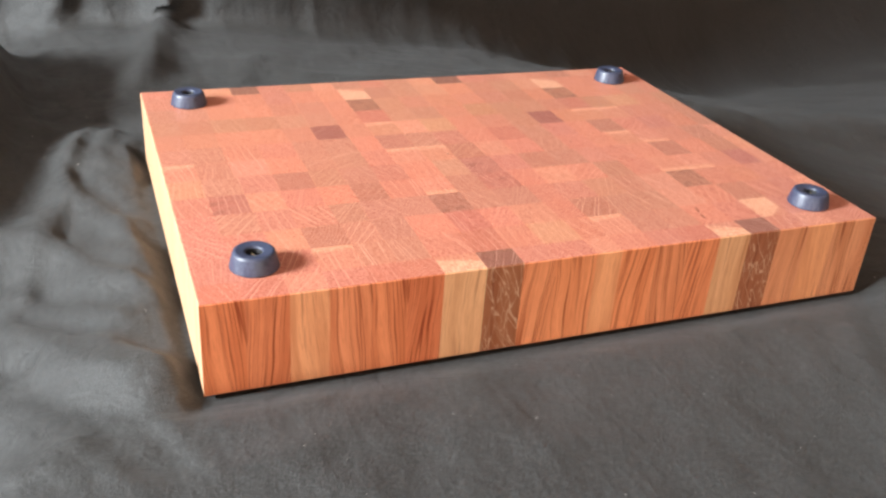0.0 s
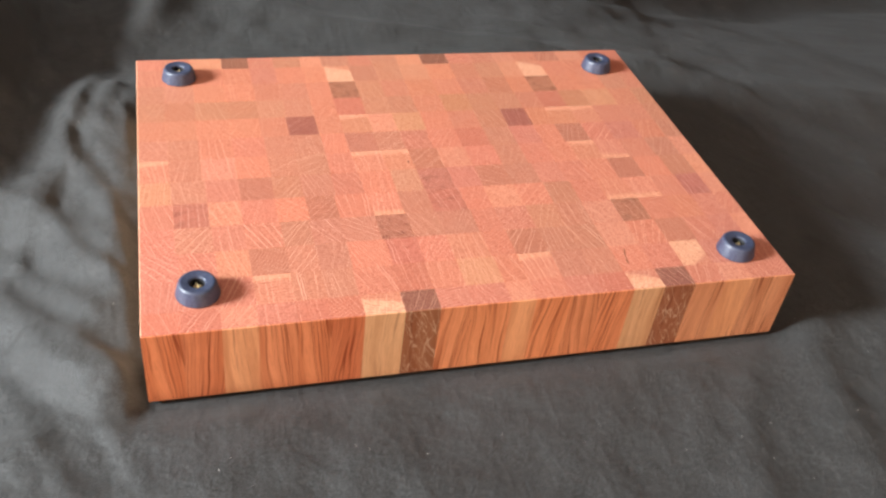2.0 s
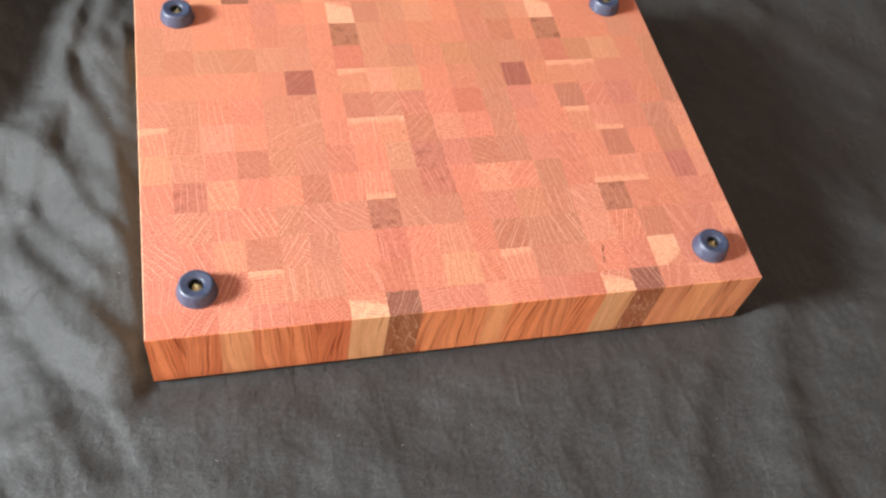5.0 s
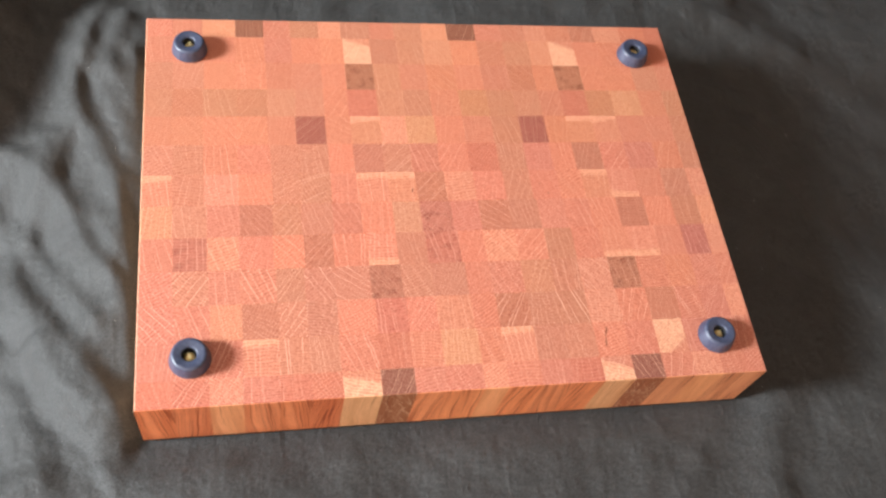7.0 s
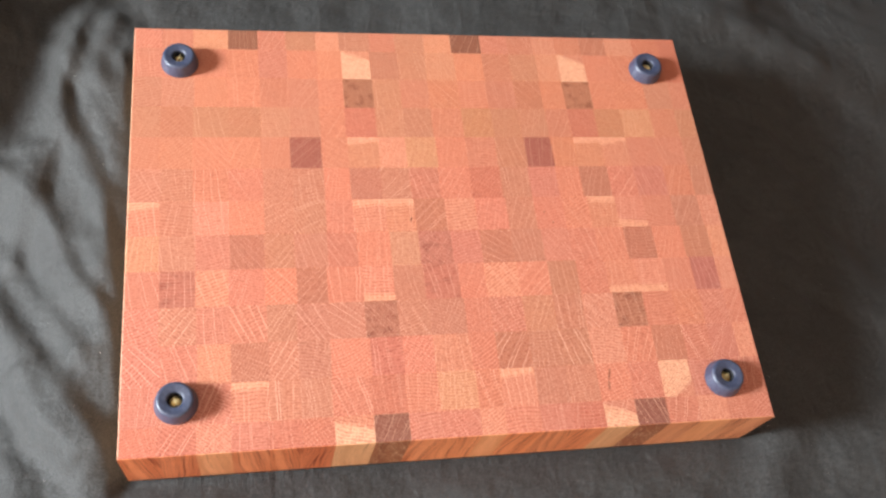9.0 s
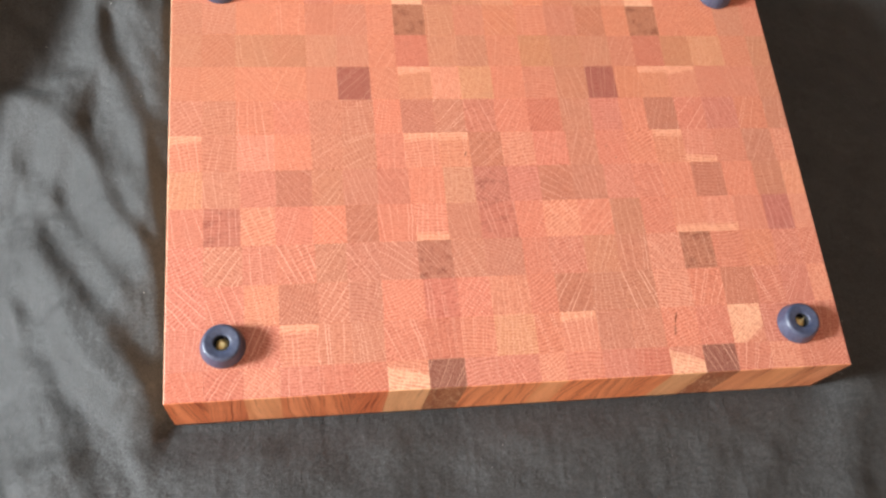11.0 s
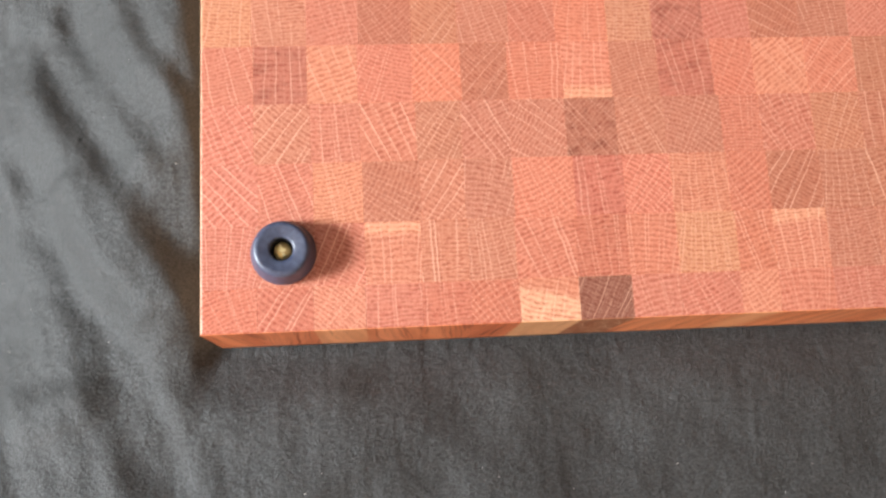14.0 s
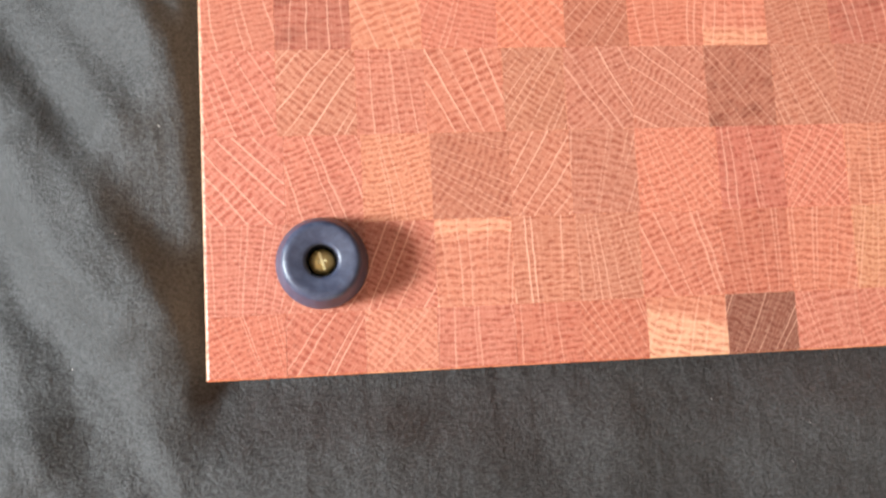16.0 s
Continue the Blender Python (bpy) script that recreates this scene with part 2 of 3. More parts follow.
def rubber_material():
    m, nt, bsdf = material("blue_grey_rubber")
    co = nt.nodes.new("ShaderNodeTexCoord").outputs["Object"]
    dust = noise_node(nt, co, 500, 3, 0.7)
    base = mix(nt, ramp(nt, dust, 0.4, 0.75), (0.032, 0.040, 0.078), (0.066, 0.080, 0.132))
    nt.links.new(base, bsdf.inputs["Base Color"])
    nt.links.new(math_node(nt, "MULTIPLY_ADD", dust, 0.22, 0.33), bsdf.inputs["Roughness"])
    bsdf.inputs["Specular IOR Level"].default_value = 0.8
    bump(nt, bsdf, dust, 0.1, 0.0002)
    return m


def plain(name, col, rough=0.8, metal=0.0, grain=30.0):
    m, nt, bsdf = material(name)
    co = nt.nodes.new("ShaderNodeTexCoord").outputs["Object"]
    f = noise_node(nt, co, grain, 3, 0.6)
    base = mix(nt, f, tuple(c * 0.9 for c in col), tuple(min(1, c * 1.08) for c in col))
    nt.links.new(base, bsdf.inputs["Base Color"])
    bsdf.inputs["Roughness"].default_value, bsdf.inputs["Metallic"].default_value = rough, metal
    return m


END, END_WIDE, END_THIN = end_grain(), end_grain("oak_end_grain_wide_sapwood", 0.0885), end_grain("oak_end_grain_thin_sapwood", 0.0970, (0.76, 0.365, 0.222))
END_STREAKY = end_grain("oak_end_grain_streaky", streaky=True)
SIDE, SIDE_W, SIDE_PALE = side_grain("oak_side_grain"), side_grain("walnut_side_grain", "walnut"), side_grain("sapwood_side_grain", "pale")
SIDE_LIGHT, SIDE_TAN = side_grain("light_side_grain", "light"), side_grain("tan_side_grain", "tan")
# side grain with the window's brightness painted in, for the west face only
SIDE_WEST_LIT = side_grain("window_lit_side_grain", "edge")
CLOTH, RUBBER = cloth_material(), rubber_material()
BRASS = plain("brass", (0.90, 0.68, 0.30), 0.5, 0.75, 900.0)
BRASS_LIGHT = plain("worn_brass", (0.95, 0.80, 0.45), 0.6, 0.5, 900.0)
HOLE = plain("dark_rubber", (0.012, 0.012, 0.014), 0.7)
WALL = plain("wall_paint", (0.37, 0.240, 0.172), 0.9, 0.0, 3.0)
CEILING = plain("ceiling_paint", (0.66, 0.54, 0.44), 0.9, 0.0, 3.0)
FLOOR = plain("floor_board", (0.22, 0.15, 0.09), 0.6, 0.0, 8.0)
FRAME = plain("window_paint", (0.8, 0.8, 0.78), 0.5)
KNOT = plain("dark_knot", (0.22, 0.065, 0.032), 0.6, 0.0, 800.0)
LINT = plain("lint", (0.62, 0.60, 0.55), 0.9)


# ---- mesh helpers ----
def mesh_from(name, verts, faces, mats, slots=None, smooth=False):
    me = bpy.data.meshes.new(name)
    me.from_pydata(verts, [], faces)
    for m in mats:
        me.materials.append(m)
    if slots is not None:
        me.polygons.foreach_set("material_index", slots)
    if smooth:
        me.polygons.foreach_set("use_smooth", [True] * len(faces))
    me.update()
    return me


def box_mesh(name, x0, x1, y0, y1, z0, z1, mat, bev=0.0):
    bm = bmesh.new()
    bmesh.ops.create_cube(bm, size=1)
    for v in bm.verts:
        v.co = ((x0 + x1) / 2 + v.co.x * (x1 - x0), (y0 + y1) / 2 + v.co.y * (y1 - y0), (z0 + z1) / 2 + v.co.z * (z1 - z0))
    if bev:
        bmesh.ops.bevel(bm, geom=bm.edges[:], offset=bev, segments=2, affect="EDGES")
    me = bpy.data.meshes.new(name)
    bm.to_mesh(me)
    bm.free()
    me.materials.append(mat)
    return me


def structure(name, label, *box, mat=None, bev=0.0):
    return tagged(new(name, box_mesh(name, *box, mat, bev)), label, name.split("_")[0], kind="structure")


# ---- the room that closes the place ----
X0, X1, Y0, Y1, ZF, ZC = -1.8, 2.2, -1.0, 1.9, -0.78, 2.3
structure("floor", "brown wooden floor under the grey cloth", X0, X1, Y0, Y1, ZF - 0.1, ZF, mat=FLOOR)
structure("ceiling", "plain pale cream ceiling of the room", X0, X1, Y0, Y1, ZC, ZC + 0.1, mat=CEILING)
structure("wall_north", "plain warm tan wall behind the draped cloth", X0, X1, Y1, Y1 + 0.12, ZF, ZC, mat=WALL)
structure("wall_east", "plain warm tan side wall of room", X1, X1 + 0.12, Y0, Y1, ZF, ZC, mat=WALL)


def wall_with_hole(name, label, axis, at, lo, hi, a0, a1, z0, z1, out):
    """A wall of four boxes in one mesh round an opening."""
    bm = bmesh.new()
    for p0, p1, q0, q1 in ((lo, a0, ZF, ZC), (a1, hi, ZF, ZC), (a0, a1, ZF, z0), (a0, a1, z1, ZC)):
        res = bmesh.ops.create_cube(bm, size=1)
        for v in res["verts"]:
            along = (p0 + p1) / 2 + v.co.x * (p1 - p0)
            deep = at + out * (0.5 + v.co.y) * 0.12
            z = (q0 + q1) / 2 + v.co.z * (q1 - q0)
            v.co = (deep, along, z) if axis == "x" else (along, deep, z)
    bmesh.ops.recalc_face_normals(bm, faces=bm.faces[:])
    me = bpy.data.meshes.new(name)
    bm.to_mesh(me)
    bm.free()
    me.materials.append(WALL)
    return tagged(new(name, me), label, "wall", kind="structure")


wall_with_hole("wall_west", "warm tan wall with the window beside the board", "x", X0, Y0, Y1,
               WIN[1] - WIN_W / 2 - 0.03, WIN[1] + WIN_W / 2 + 0.03, WIN[2] - WIN_H / 2 - 0.03, WIN[2] + WIN_H / 2 + 0.03, -1)
wall_with_hole("wall_south", "warm tan wall with a low window behind viewer", "y", Y0, X0, X1, -0.42, 0.62, 0.02, 0.32, -1)


# ---- the cloth ----
BACK_X = [-0.30, -0.10, 0.05, 0.19, 0.33, 0.615, 1.20, 2.10]
BACK_Y = [0.585, 0.600, 0.578, 0.555, 0.582, 0.674, 0.85, 1.06]
# crests of the folds: height, half width on the lit and on the far side, and the line they follow
FOLDS = [
    (0.0075, 0.0120, 0.0072, [(-0.033, 0.335), (-0.046, 0.288), (-0.052, 0.253), (-0.047, 0.234), (-0.035, 0.209), (-0.022, 0.171), (-0.017, 0.135), (-0.014, 0.110)]),
    (0.0038, 0.0100, 0.0078, [(-0.016, 0.320), (-0.029, 0.280), (-0.023, 0.241), (-0.013, 0.210)]),
    (0.0070, 0.0110, 0.0072, [(-0.054, 0.227), (-0.062, 0.188), (-0.052, 0.161), (-0.037, 0.126), (-0.018, 0.098), (-0.010, 0.075)]),
    (0.0086, 0.0150, 0.0086, [(-0.094, 0.142), (-0.082, 0.112), (-0.063, 0.086), (-0.046, 0.062), (-0.033, 0.040), (-0.019, 0.022), (-0.008, 0.008)]),
    (0.0042, 0.0090, 0.0065, [(-0.080, 0.150), (-0.069, 0.130), (-0.055, 0.110), (-0.038, 0.086), (-0.026, 0.068)]),
    (0.0052, 0.0110, 0.0072, [(-0.068, 0.075), (-0.060, 0.062), (-0.049, 0.038), (-0.036, 0.022), (-0.024, 0.011)]),
    (0.0055, 0.0130, 0.0095, [(-0.066, 0.225), (-0.070, 0.205), (-0.074, 0.172), (-0.078, 0.137)]),
    (0.0012, 0.0040, 0.0040, [(-0.043, -0.001), (-0.025, -0.0145), (-0.007, -0.025)]),
    (0.0016, 0.0040, 0.0035, [(-0.006, 0.004), (0.009, -0.0094), (0.019, -0.0085)]),
    (0.0098, 0.0240, 0.0125, [(-0.106, 0.110), (-0.097, 0.072), (-0.082, 0.040), (-0.068, 0.016), (-0.058, -0.004), (-0.052, -0.030)]),
    (0.0500, 0.0300, 0.0300, [(-0.190, 0.150), (-0.168, 0.180), (-0.145, 0.240), (-0.122, 0.360), (-0.115, 0.500)]),
    (0.0400, 0.0240, 0.0260, [(-0.128, 0.300), (-0.122, 0.380), (-0.120, 0.560)]),
    (0.0100, 0.0200, 0.0150, [(-0.135, 0.120), (-0.105, 0.168), (-0.088, 0.215)]),
    (0.0055, 0.0180, 0.0220, [(0.400, 0.345), (0.446, 0.335), (0.478, 0.318), (0.540, 0.288), (0.600, 0.245), (0.680, 0.190)]),
    (0.0120, 0.0160, 0.0200, [(0.050, 0.580), (0.038, 0.553), (0.027, 0.510), (0.017, 0.450), (0.005, 0.390)]),
    (0.0060, 0.0160, 0.0120, [(0.080, 0.470), (0.160, 0.420), (0.260, 0.390), (0.360, 0.350)]),
    (0.0050, 0.0120, 0.0120, [(0.300, 0.440), (0.400, 0.390), (0.480, 0.360)]),
    (0.0220, 0.0160, 0.0120, [(0.045, 0.580), (0.052, 0.660), (0.060, 0.900)]),
    (0.0160, 0.0200, 0.0150, [(-0.060, 0.600), (-0.040, 0.680), (-0.045, 0.950)]),
    (0.0120, 0.0150, 0.0150, [(-0.010, 0.640), (0.000, 0.700), (0.005, 0.900)]),
    (0.0060, 0.0260, 0.0240, [(0.200, 0.600), (0.300, 0.640), (0.380, 0.760)]),
    (0.0070, 0.0240, 0.0240, [(0.460, 0.540), (0.560, 0.600), (0.700, 0.640)]),
    (0.0040, 0.0200, 0.0200, [(0.450, 0.180), (0.500, 0.080), (0.540, -0.020)]),
    (0.0035, 0.0180, 0.0120, [(0.400, 0.010), (0.370, -0.050), (0.360, -0.160)]),
    (0.0025, 0.0140, 0.0100, [(0.330, -0.030), (0.300, -0.080), (0.290, -0.160)]),
    (0.0060, 0.1200, 0.0750, [(-0.020, -0.010), (-0.022, -0.080), (-0.030, -0.200), (-0.040, -0.400)]),
    (0.0022, 0.0120, 0.0090, [(0.070, -0.030), (0.030, -0.055), (-0.010, -0.060), (-0.060, -0.050)]),
]


def seg_dist(px, py, a, b):
    dx, dy = b[0] - a[0], b[1] - a[1]
    t = np.clip(((px - a[0]) * dx + (py - a[1]) * dy) / (dx * dx + dy * dy), 0, 1)
    qx, qy = px - (a[0] + t * dx), py - (a[1] + t * dy)
    return np.sqrt(qx * qx + qy * qy), t


def smooth_line(pts, n=6):
    out = []
    for i in range(len(pts) - 1):
        p0, p1, p2, p3 = (np.array(pts[max(0, min(len(pts) - 1, i + k))]) for k in (-1, 0, 1, 2))
        for s in range(n):
            t = s / n
            out.append(tuple(0.5 * (2 * p1 + (p2 - p0) * t + (2 * p0 - 5 * p1 + 4 * p2 - p3) * t * t + (3 * p1 - p0 - 3 * p2 + p3) * t ** 3)))
    return out + [tuple(pts[-1])]


def folds_height(x, y):
    h = np.zeros_like(x)
    for high, lit, lee, pts in FOLDS:
        line = smooth_line(pts)
        best = np.full_like(x, 9.0)
        frac = np.zeros_like(x)
        side = np.zeros_like(x)
        for i in range(len(line) - 1):
            d, t = seg_dist(x, y, line[i], line[i + 1])
            near = d < best
            best = np.where(near, d, best)
            frac = np.where(near, (i + t) / (len(line) - 1), frac)
            ax, ay = line[i]
            dx, dy = line[i + 1][0] - ax, line[i + 1][1] - ay
            turn = -1.0 if dy > 0 else 1.0
            side = np.where(near, turn * (dx * (y - ay) - dy * (x - ax)), side)
        fade = np.clip(np.minimum(frac, 1 - frac) * 6 + 0.25, 0, 1)
        h += high * fade * np.exp(-(best / np.where(side > 0, lee, lit)) ** 2)
    return h


def soft_noise(x, y, scale, seed):
    """Smooth value noise on a grid."""
    rs = np.random.RandomState(seed)
    g = rs.rand(128, 128)
    u, v = x * scale + 40.3, y * scale + 40.7
    i, j = np.floor(u).astype(int), np.floor(v).astype(int)
    f, k = u - i, v - j
    f, k = f * f * (3 - 2 * f), k * k * (3 - 2 * k)
    i, j = i % 127, j % 127
    return (g[i, j] * (1 - f) + g[i + 1, j] * f) * (1 - k) + (g[i, j + 1] * (1 - f) + g[i + 1, j + 1] * f) * k - 0.5


def cloth_height(x, y):
    h = folds_height(x, y)
    h = h + 0.007 * soft_noise(x, y, 7, 1) + 0.004 * soft_noise(x + 0.4 * y, y - 0.3 * x, 19, 2) + 0.0022 * soft_noise(x + 0.6 * y, y, 47, 3)
    # small creases along the folds west of the board
    west = np.clip((0.02 - x) / 0.04, 0, 1)
    h = h + 0.0040 * west * soft_noise((0.86 * x + 0.51 * y) * 4.2, 0.86 * y - 0.51 * x, 13, 5) + 0.0016 * soft_noise((0.9 * x - 0.4 * y) * 2.5, 0.9 * y + 0.4 * x, 24, 6)
    # finer wrinkles where the cloth is gathered, and faint ones in front
    h = h + 0.0026 * west * soft_noise((0.93 * x + 0.37 * y) * 4.4, 0.93 * y - 0.37 * x, 32, 8)
    h = h + 0.0020 * (0.2 + 0.8 * west) * soft_noise(0.80 * x - 0.60 * y, (0.80 * y + 0.60 * x) * 2.6, 36, 9)
    # pressed flat under the board
    dx = np.maximum(np.maximum(-x, x - 0.36), 0)
    dy = np.maximum(np.maximum(-y, y - 0.271), 0)
    off = np.sqrt(dx * dx + dy * dy)
    # close beside it on the west, wider elsewhere
    west_part = np.where(x < 0, dx * dx / (dx * dx + dy * dy + 1e-9), 0)
    press = np.clip((off - 0.002) / (0.022 - 0.0125 * west_part), 0, 1)
    press = press * press * (3 - 2 * press)
    # it sinks a little along the board's edge
    inside = np.minimum(np.minimum(x, 0.36 - x), np.minimum(y, 0.271 - y))
    dip = 0.0019 * np.exp(-((np.where(off > 0, off, inside)) / 0.010) ** 2)
    # the ground falls away to the west of the board
    front = np.clip((y + 0.08) / 0.105, 0.15, 1)
    fall = 0.29 * np.clip(-x - 0.004, 0, 0.11) ** 1.15 * front
    # and, behind its front edge, to the east
    east = np.clip(y / 0.15, 0, 1)
    ridge = np.clip((y - 0.262) / 0.050, 0, 1)
    ridge = ridge * ridge * (3 - 2 * ridge)
    fall = fall + 0.20 * np.clip(x - 0.372, 0, 0.45) * east * east * (3 - 2 * east) * (1 - 0.28 * ridge)
    # behind the ridge it slopes down to the foot of the drape
    fall = fall + 0.25 * np.clip(y - 0.33, 0, 0.45) * np.clip((x - 0.1) / 0.5, 0, 1)
    d = np.clip(-x - 0.012, 0, 0.11)
    near = np.clip((0.25 - y) / 0.12, 0, 1)
    near = near * np.clip((y + 0.072) / 0.10, 0.1, 1)
    fall = fall + (0.06 * d + 2.6 * d * d) * near * near * (3 - 2 * near)
    return (h + 0.004) * press - dip - fall


def build_cloth():
    xs = np.concatenate([np.arange(-1.3, -0.20, 0.012), np.arange(-0.20, 0.03, 0.0022), np.arange(0.03, 0.60, 0.0032), np.arange(0.60, 2.1, 0.014)])
    ys = np.concatenate([np.arange(-0.98, -0.20, 0.014), np.arange(-0.20, 0.42, 0.0026), np.arange(0.42, 1.3, 0.008), np.arange(1.3, 2.5, 0.02)])
    gx, gy = np.meshgrid(xs, ys)
    h = cloth_height(gx, gy)
    # behind the board it rises as a hanging drape
    e = gy - np.interp(gx, BACK_X, BACK_Y)
    v = np.clip((e + 0.010) / 0.050, 0, 1)
    slope = radians(88) * v * v * (3 - 2 * v)
    # long creases across the drape and a few that hang down it
    u = np.clip((e - 0.01) / 0.05, 0, 1)
    h = h + u * (0.010 * soft_noise(gx * 0.45 + 0.2 * gy, gy + 0.10 * gx, 26, 21) + 0.005 * soft_noise(gx * 0.7, gy - 0.25 * gx, 55, 22))
    h = h + u * (0.012 * soft_noise(gx + 0.15 * gy, 0.25 * gy, 16, 23))
    dy = np.diff(gy, axis=0, prepend=gy[:1] - 0.014)
    run = gy[:1] + np.cumsum(np.cos(slope) * dy, axis=0) - dy[:1]
    up = np.cumsum(np.sin(slope) * dy, axis=0)
    px = gx
    py = run - h * np.sin(slope)
    pz = up + h * np.cos(slope)
    ny_, nx_ = gx.shape
    verts = np.stack([px, py, pz], -1).reshape(-1, 3)
    idx = np.arange(ny_ * nx_).reshape(ny_, nx_)
    quads = np.stack([idx[:-1, :-1], idx[:-1, 1:], idx[1:, 1:], idx[1:, :-1]], -1).reshape(-1, 4)
    me = mesh_from("cloth", verts.tolist(), quads.tolist(), [CLOTH], smooth=True)
    uvl = me.uv_layers.new(name="UVMap")
    flat = np.stack([gx, gy], -1).reshape(-1, 2)
    uvl.data.foreach_set("uv", flat[quads.reshape(-1)].astype(np.float32).reshape(-1))
    ob = tagged(new("cloth", me), "rumpled dark grey cotton cloth draped under and behind the board", "cloth")
    sol = ob.modifiers.new("thickness", "SOLIDIFY")
    sol.thickness, sol.offset = 0.0012, -1.0
    return ob


build_cloth()

# ---- the cutting board ----
W, D, T = 0.36, 0.271, 0.0475
board = tagged(new("cutting_board"), "end-grain oak cutting board upside down with four rubber feet, on cloth", "cutting board")
# edges of the columns of blocks at the front and at the back, in millimetres; the rows from the front
FRONT = [0, 19.2, 38.5, 55.5, 75.5, 91.8, 109.0, 130.3, 148.5, 166.5, 187.5, 202.0, 222.0, 240.0, 258.0, 277.5, 296.0, 315.0, 332.0, 348.0, 360]
REAR = [0, 17.2, 35.7, 56.2, 75.0, 92.6, 111.3, 126.5, 145.6, 163.0, 181.2, 200.5, 219.5, 238.4, 256.3, 271.6, 290.0, 308.2, 328.2, 347.0, 360]
EDGE_Y = [0] + [15.2 + 21.85 * k for k in range(12)] + [271]
TONES = [  # front row first
    "rrlnrrwknnlonrwknlnn",
    "nnnuttoroyouttoownnn",
    "nnldttoroiodttlodnnl",
    "ntnntttbttonttlboonn",
    "nsloodovtsolotovvnql",
    "ytndttnoysndtnnodotl",
    "utlottouudlotoouvntl",
    "ttoottodtnortnodonot",
    "nnoonpoulyontpouunnt",
    "tdtettorttoettnreynt",
    "ttoonnobtnoondobootn",
    "nnoonoowttlontlwoorr",
    "nnlkntltntlknnlndlrr",
]
RAYS = [  # direction of the rays in tens of degrees, a = 0
    "lgfjjmpgklmjjiglhjkm", "iggmjkljijkhjkllmjki", "nlkpgilkfjmgjlihjlgk", "lfjlgmonlgjlhjnkjlmg", "kjlhnfjikkgmfjlkhjki",
]
COLOURS = {
    "n": (0.600, 0.225, 0.146), "o": (0.660, 0.240, 0.146), "l": (0.700, 0.298, 0.182), "t": (0.545, 0.232, 0.142),
    "d": (0.490, 0.192, 0.116), "e": (0.540, 0.232, 0.126), "b": (0.430, 0.172, 0.105), "k": (0.285, 0.112, 0.072),
    "p": (0.365, 0.118, 0.090), "q": (0.460, 0.157, 0.119), "w": (0.660, 0.268, 0.164), "u": (0.660, 0.268, 0.159),
    "r": (0.570, 0.187, 0.119), "s": (0.490, 0.177, 0.122), "y": (0.640, 0.300, 0.172), "v": (0.680, 0.268, 0.164), "i": (0.630, 0.263, 0.159),
}


def block_mesh(x0, x1, y0, y1, out, ray, pith, end, side):
    """One block: x0..x1, y0..y1 about its middle, sides that lie on the board's outside rounded more. out: west, east, south, north."""
    fine, edge = 0.00003, 0.0007
    cw, ce, cs, cn = (edge if o else fine for o in out)
    hx, hy = (x1 - x0) / 2, (y1 - y0) / 2
    g = 0.00001
    ring = [(-1, -1, cw, cs), (1, -1, ce, cs), (1, 1, ce, cn), (-1, 1, cw, cn)]
    verts, faces, slots = [], [], []
    for sx, sy, ax, ay in ring:
        low = 2.2
        verts.append((sx * (hx - g - ax * low), sy * (hy - g - ay * low), -T / 2))
    for sx, sy, ax, ay in ring:
        verts.append((sx * (hx - g), sy * (hy - g), -T / 2 + max(ax, ay) * 1.8))
    for sx, sy, ax, ay in ring:
        verts.append((sx * (hx - g), sy * (hy - g), T / 2 - max(ax, ay)))
    for sx, sy, ax, ay in ring:
        verts.append((sx * (hx - g - ax * 0.35), sy * (hy - g - ay * 0.35), T / 2 - 0.35 * max(ax, ay)))
    for sx, sy, ax, ay in ring:
        verts.append((sx * (hx - g - ax), sy * (hy - g - ay), T / 2))
    for k in range(4):
        for i in range(4):
            j = (i + 1) % 4
            faces.append((4 * k + i, 4 * k + j, 4 * k + 4 + j, 4 * k + 4 + i))
            # slot 2, the painted-in window light, goes on the board's west face
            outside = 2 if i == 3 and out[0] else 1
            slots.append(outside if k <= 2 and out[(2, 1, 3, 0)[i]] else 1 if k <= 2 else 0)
    faces += [(16, 17, 18, 19), (3, 2, 1, 0)]
    slots += [0, 0]
    me = mesh_from("block", verts, faces, [end, side, SIDE_WEST_LIT], slots)
    uvl = me.uv_layers.new(name="UVMap")
    c, s = math.cos(ray), math.sin(ray)
    for loop in me.loops:
        v = me.vertices[loop.vertex_index].co
        along, over = v.x * c + v.y * s, -v.x * s + v.y * c
        uvl.data[loop.index].uv = (over + 0.002, along + pith)
    return me


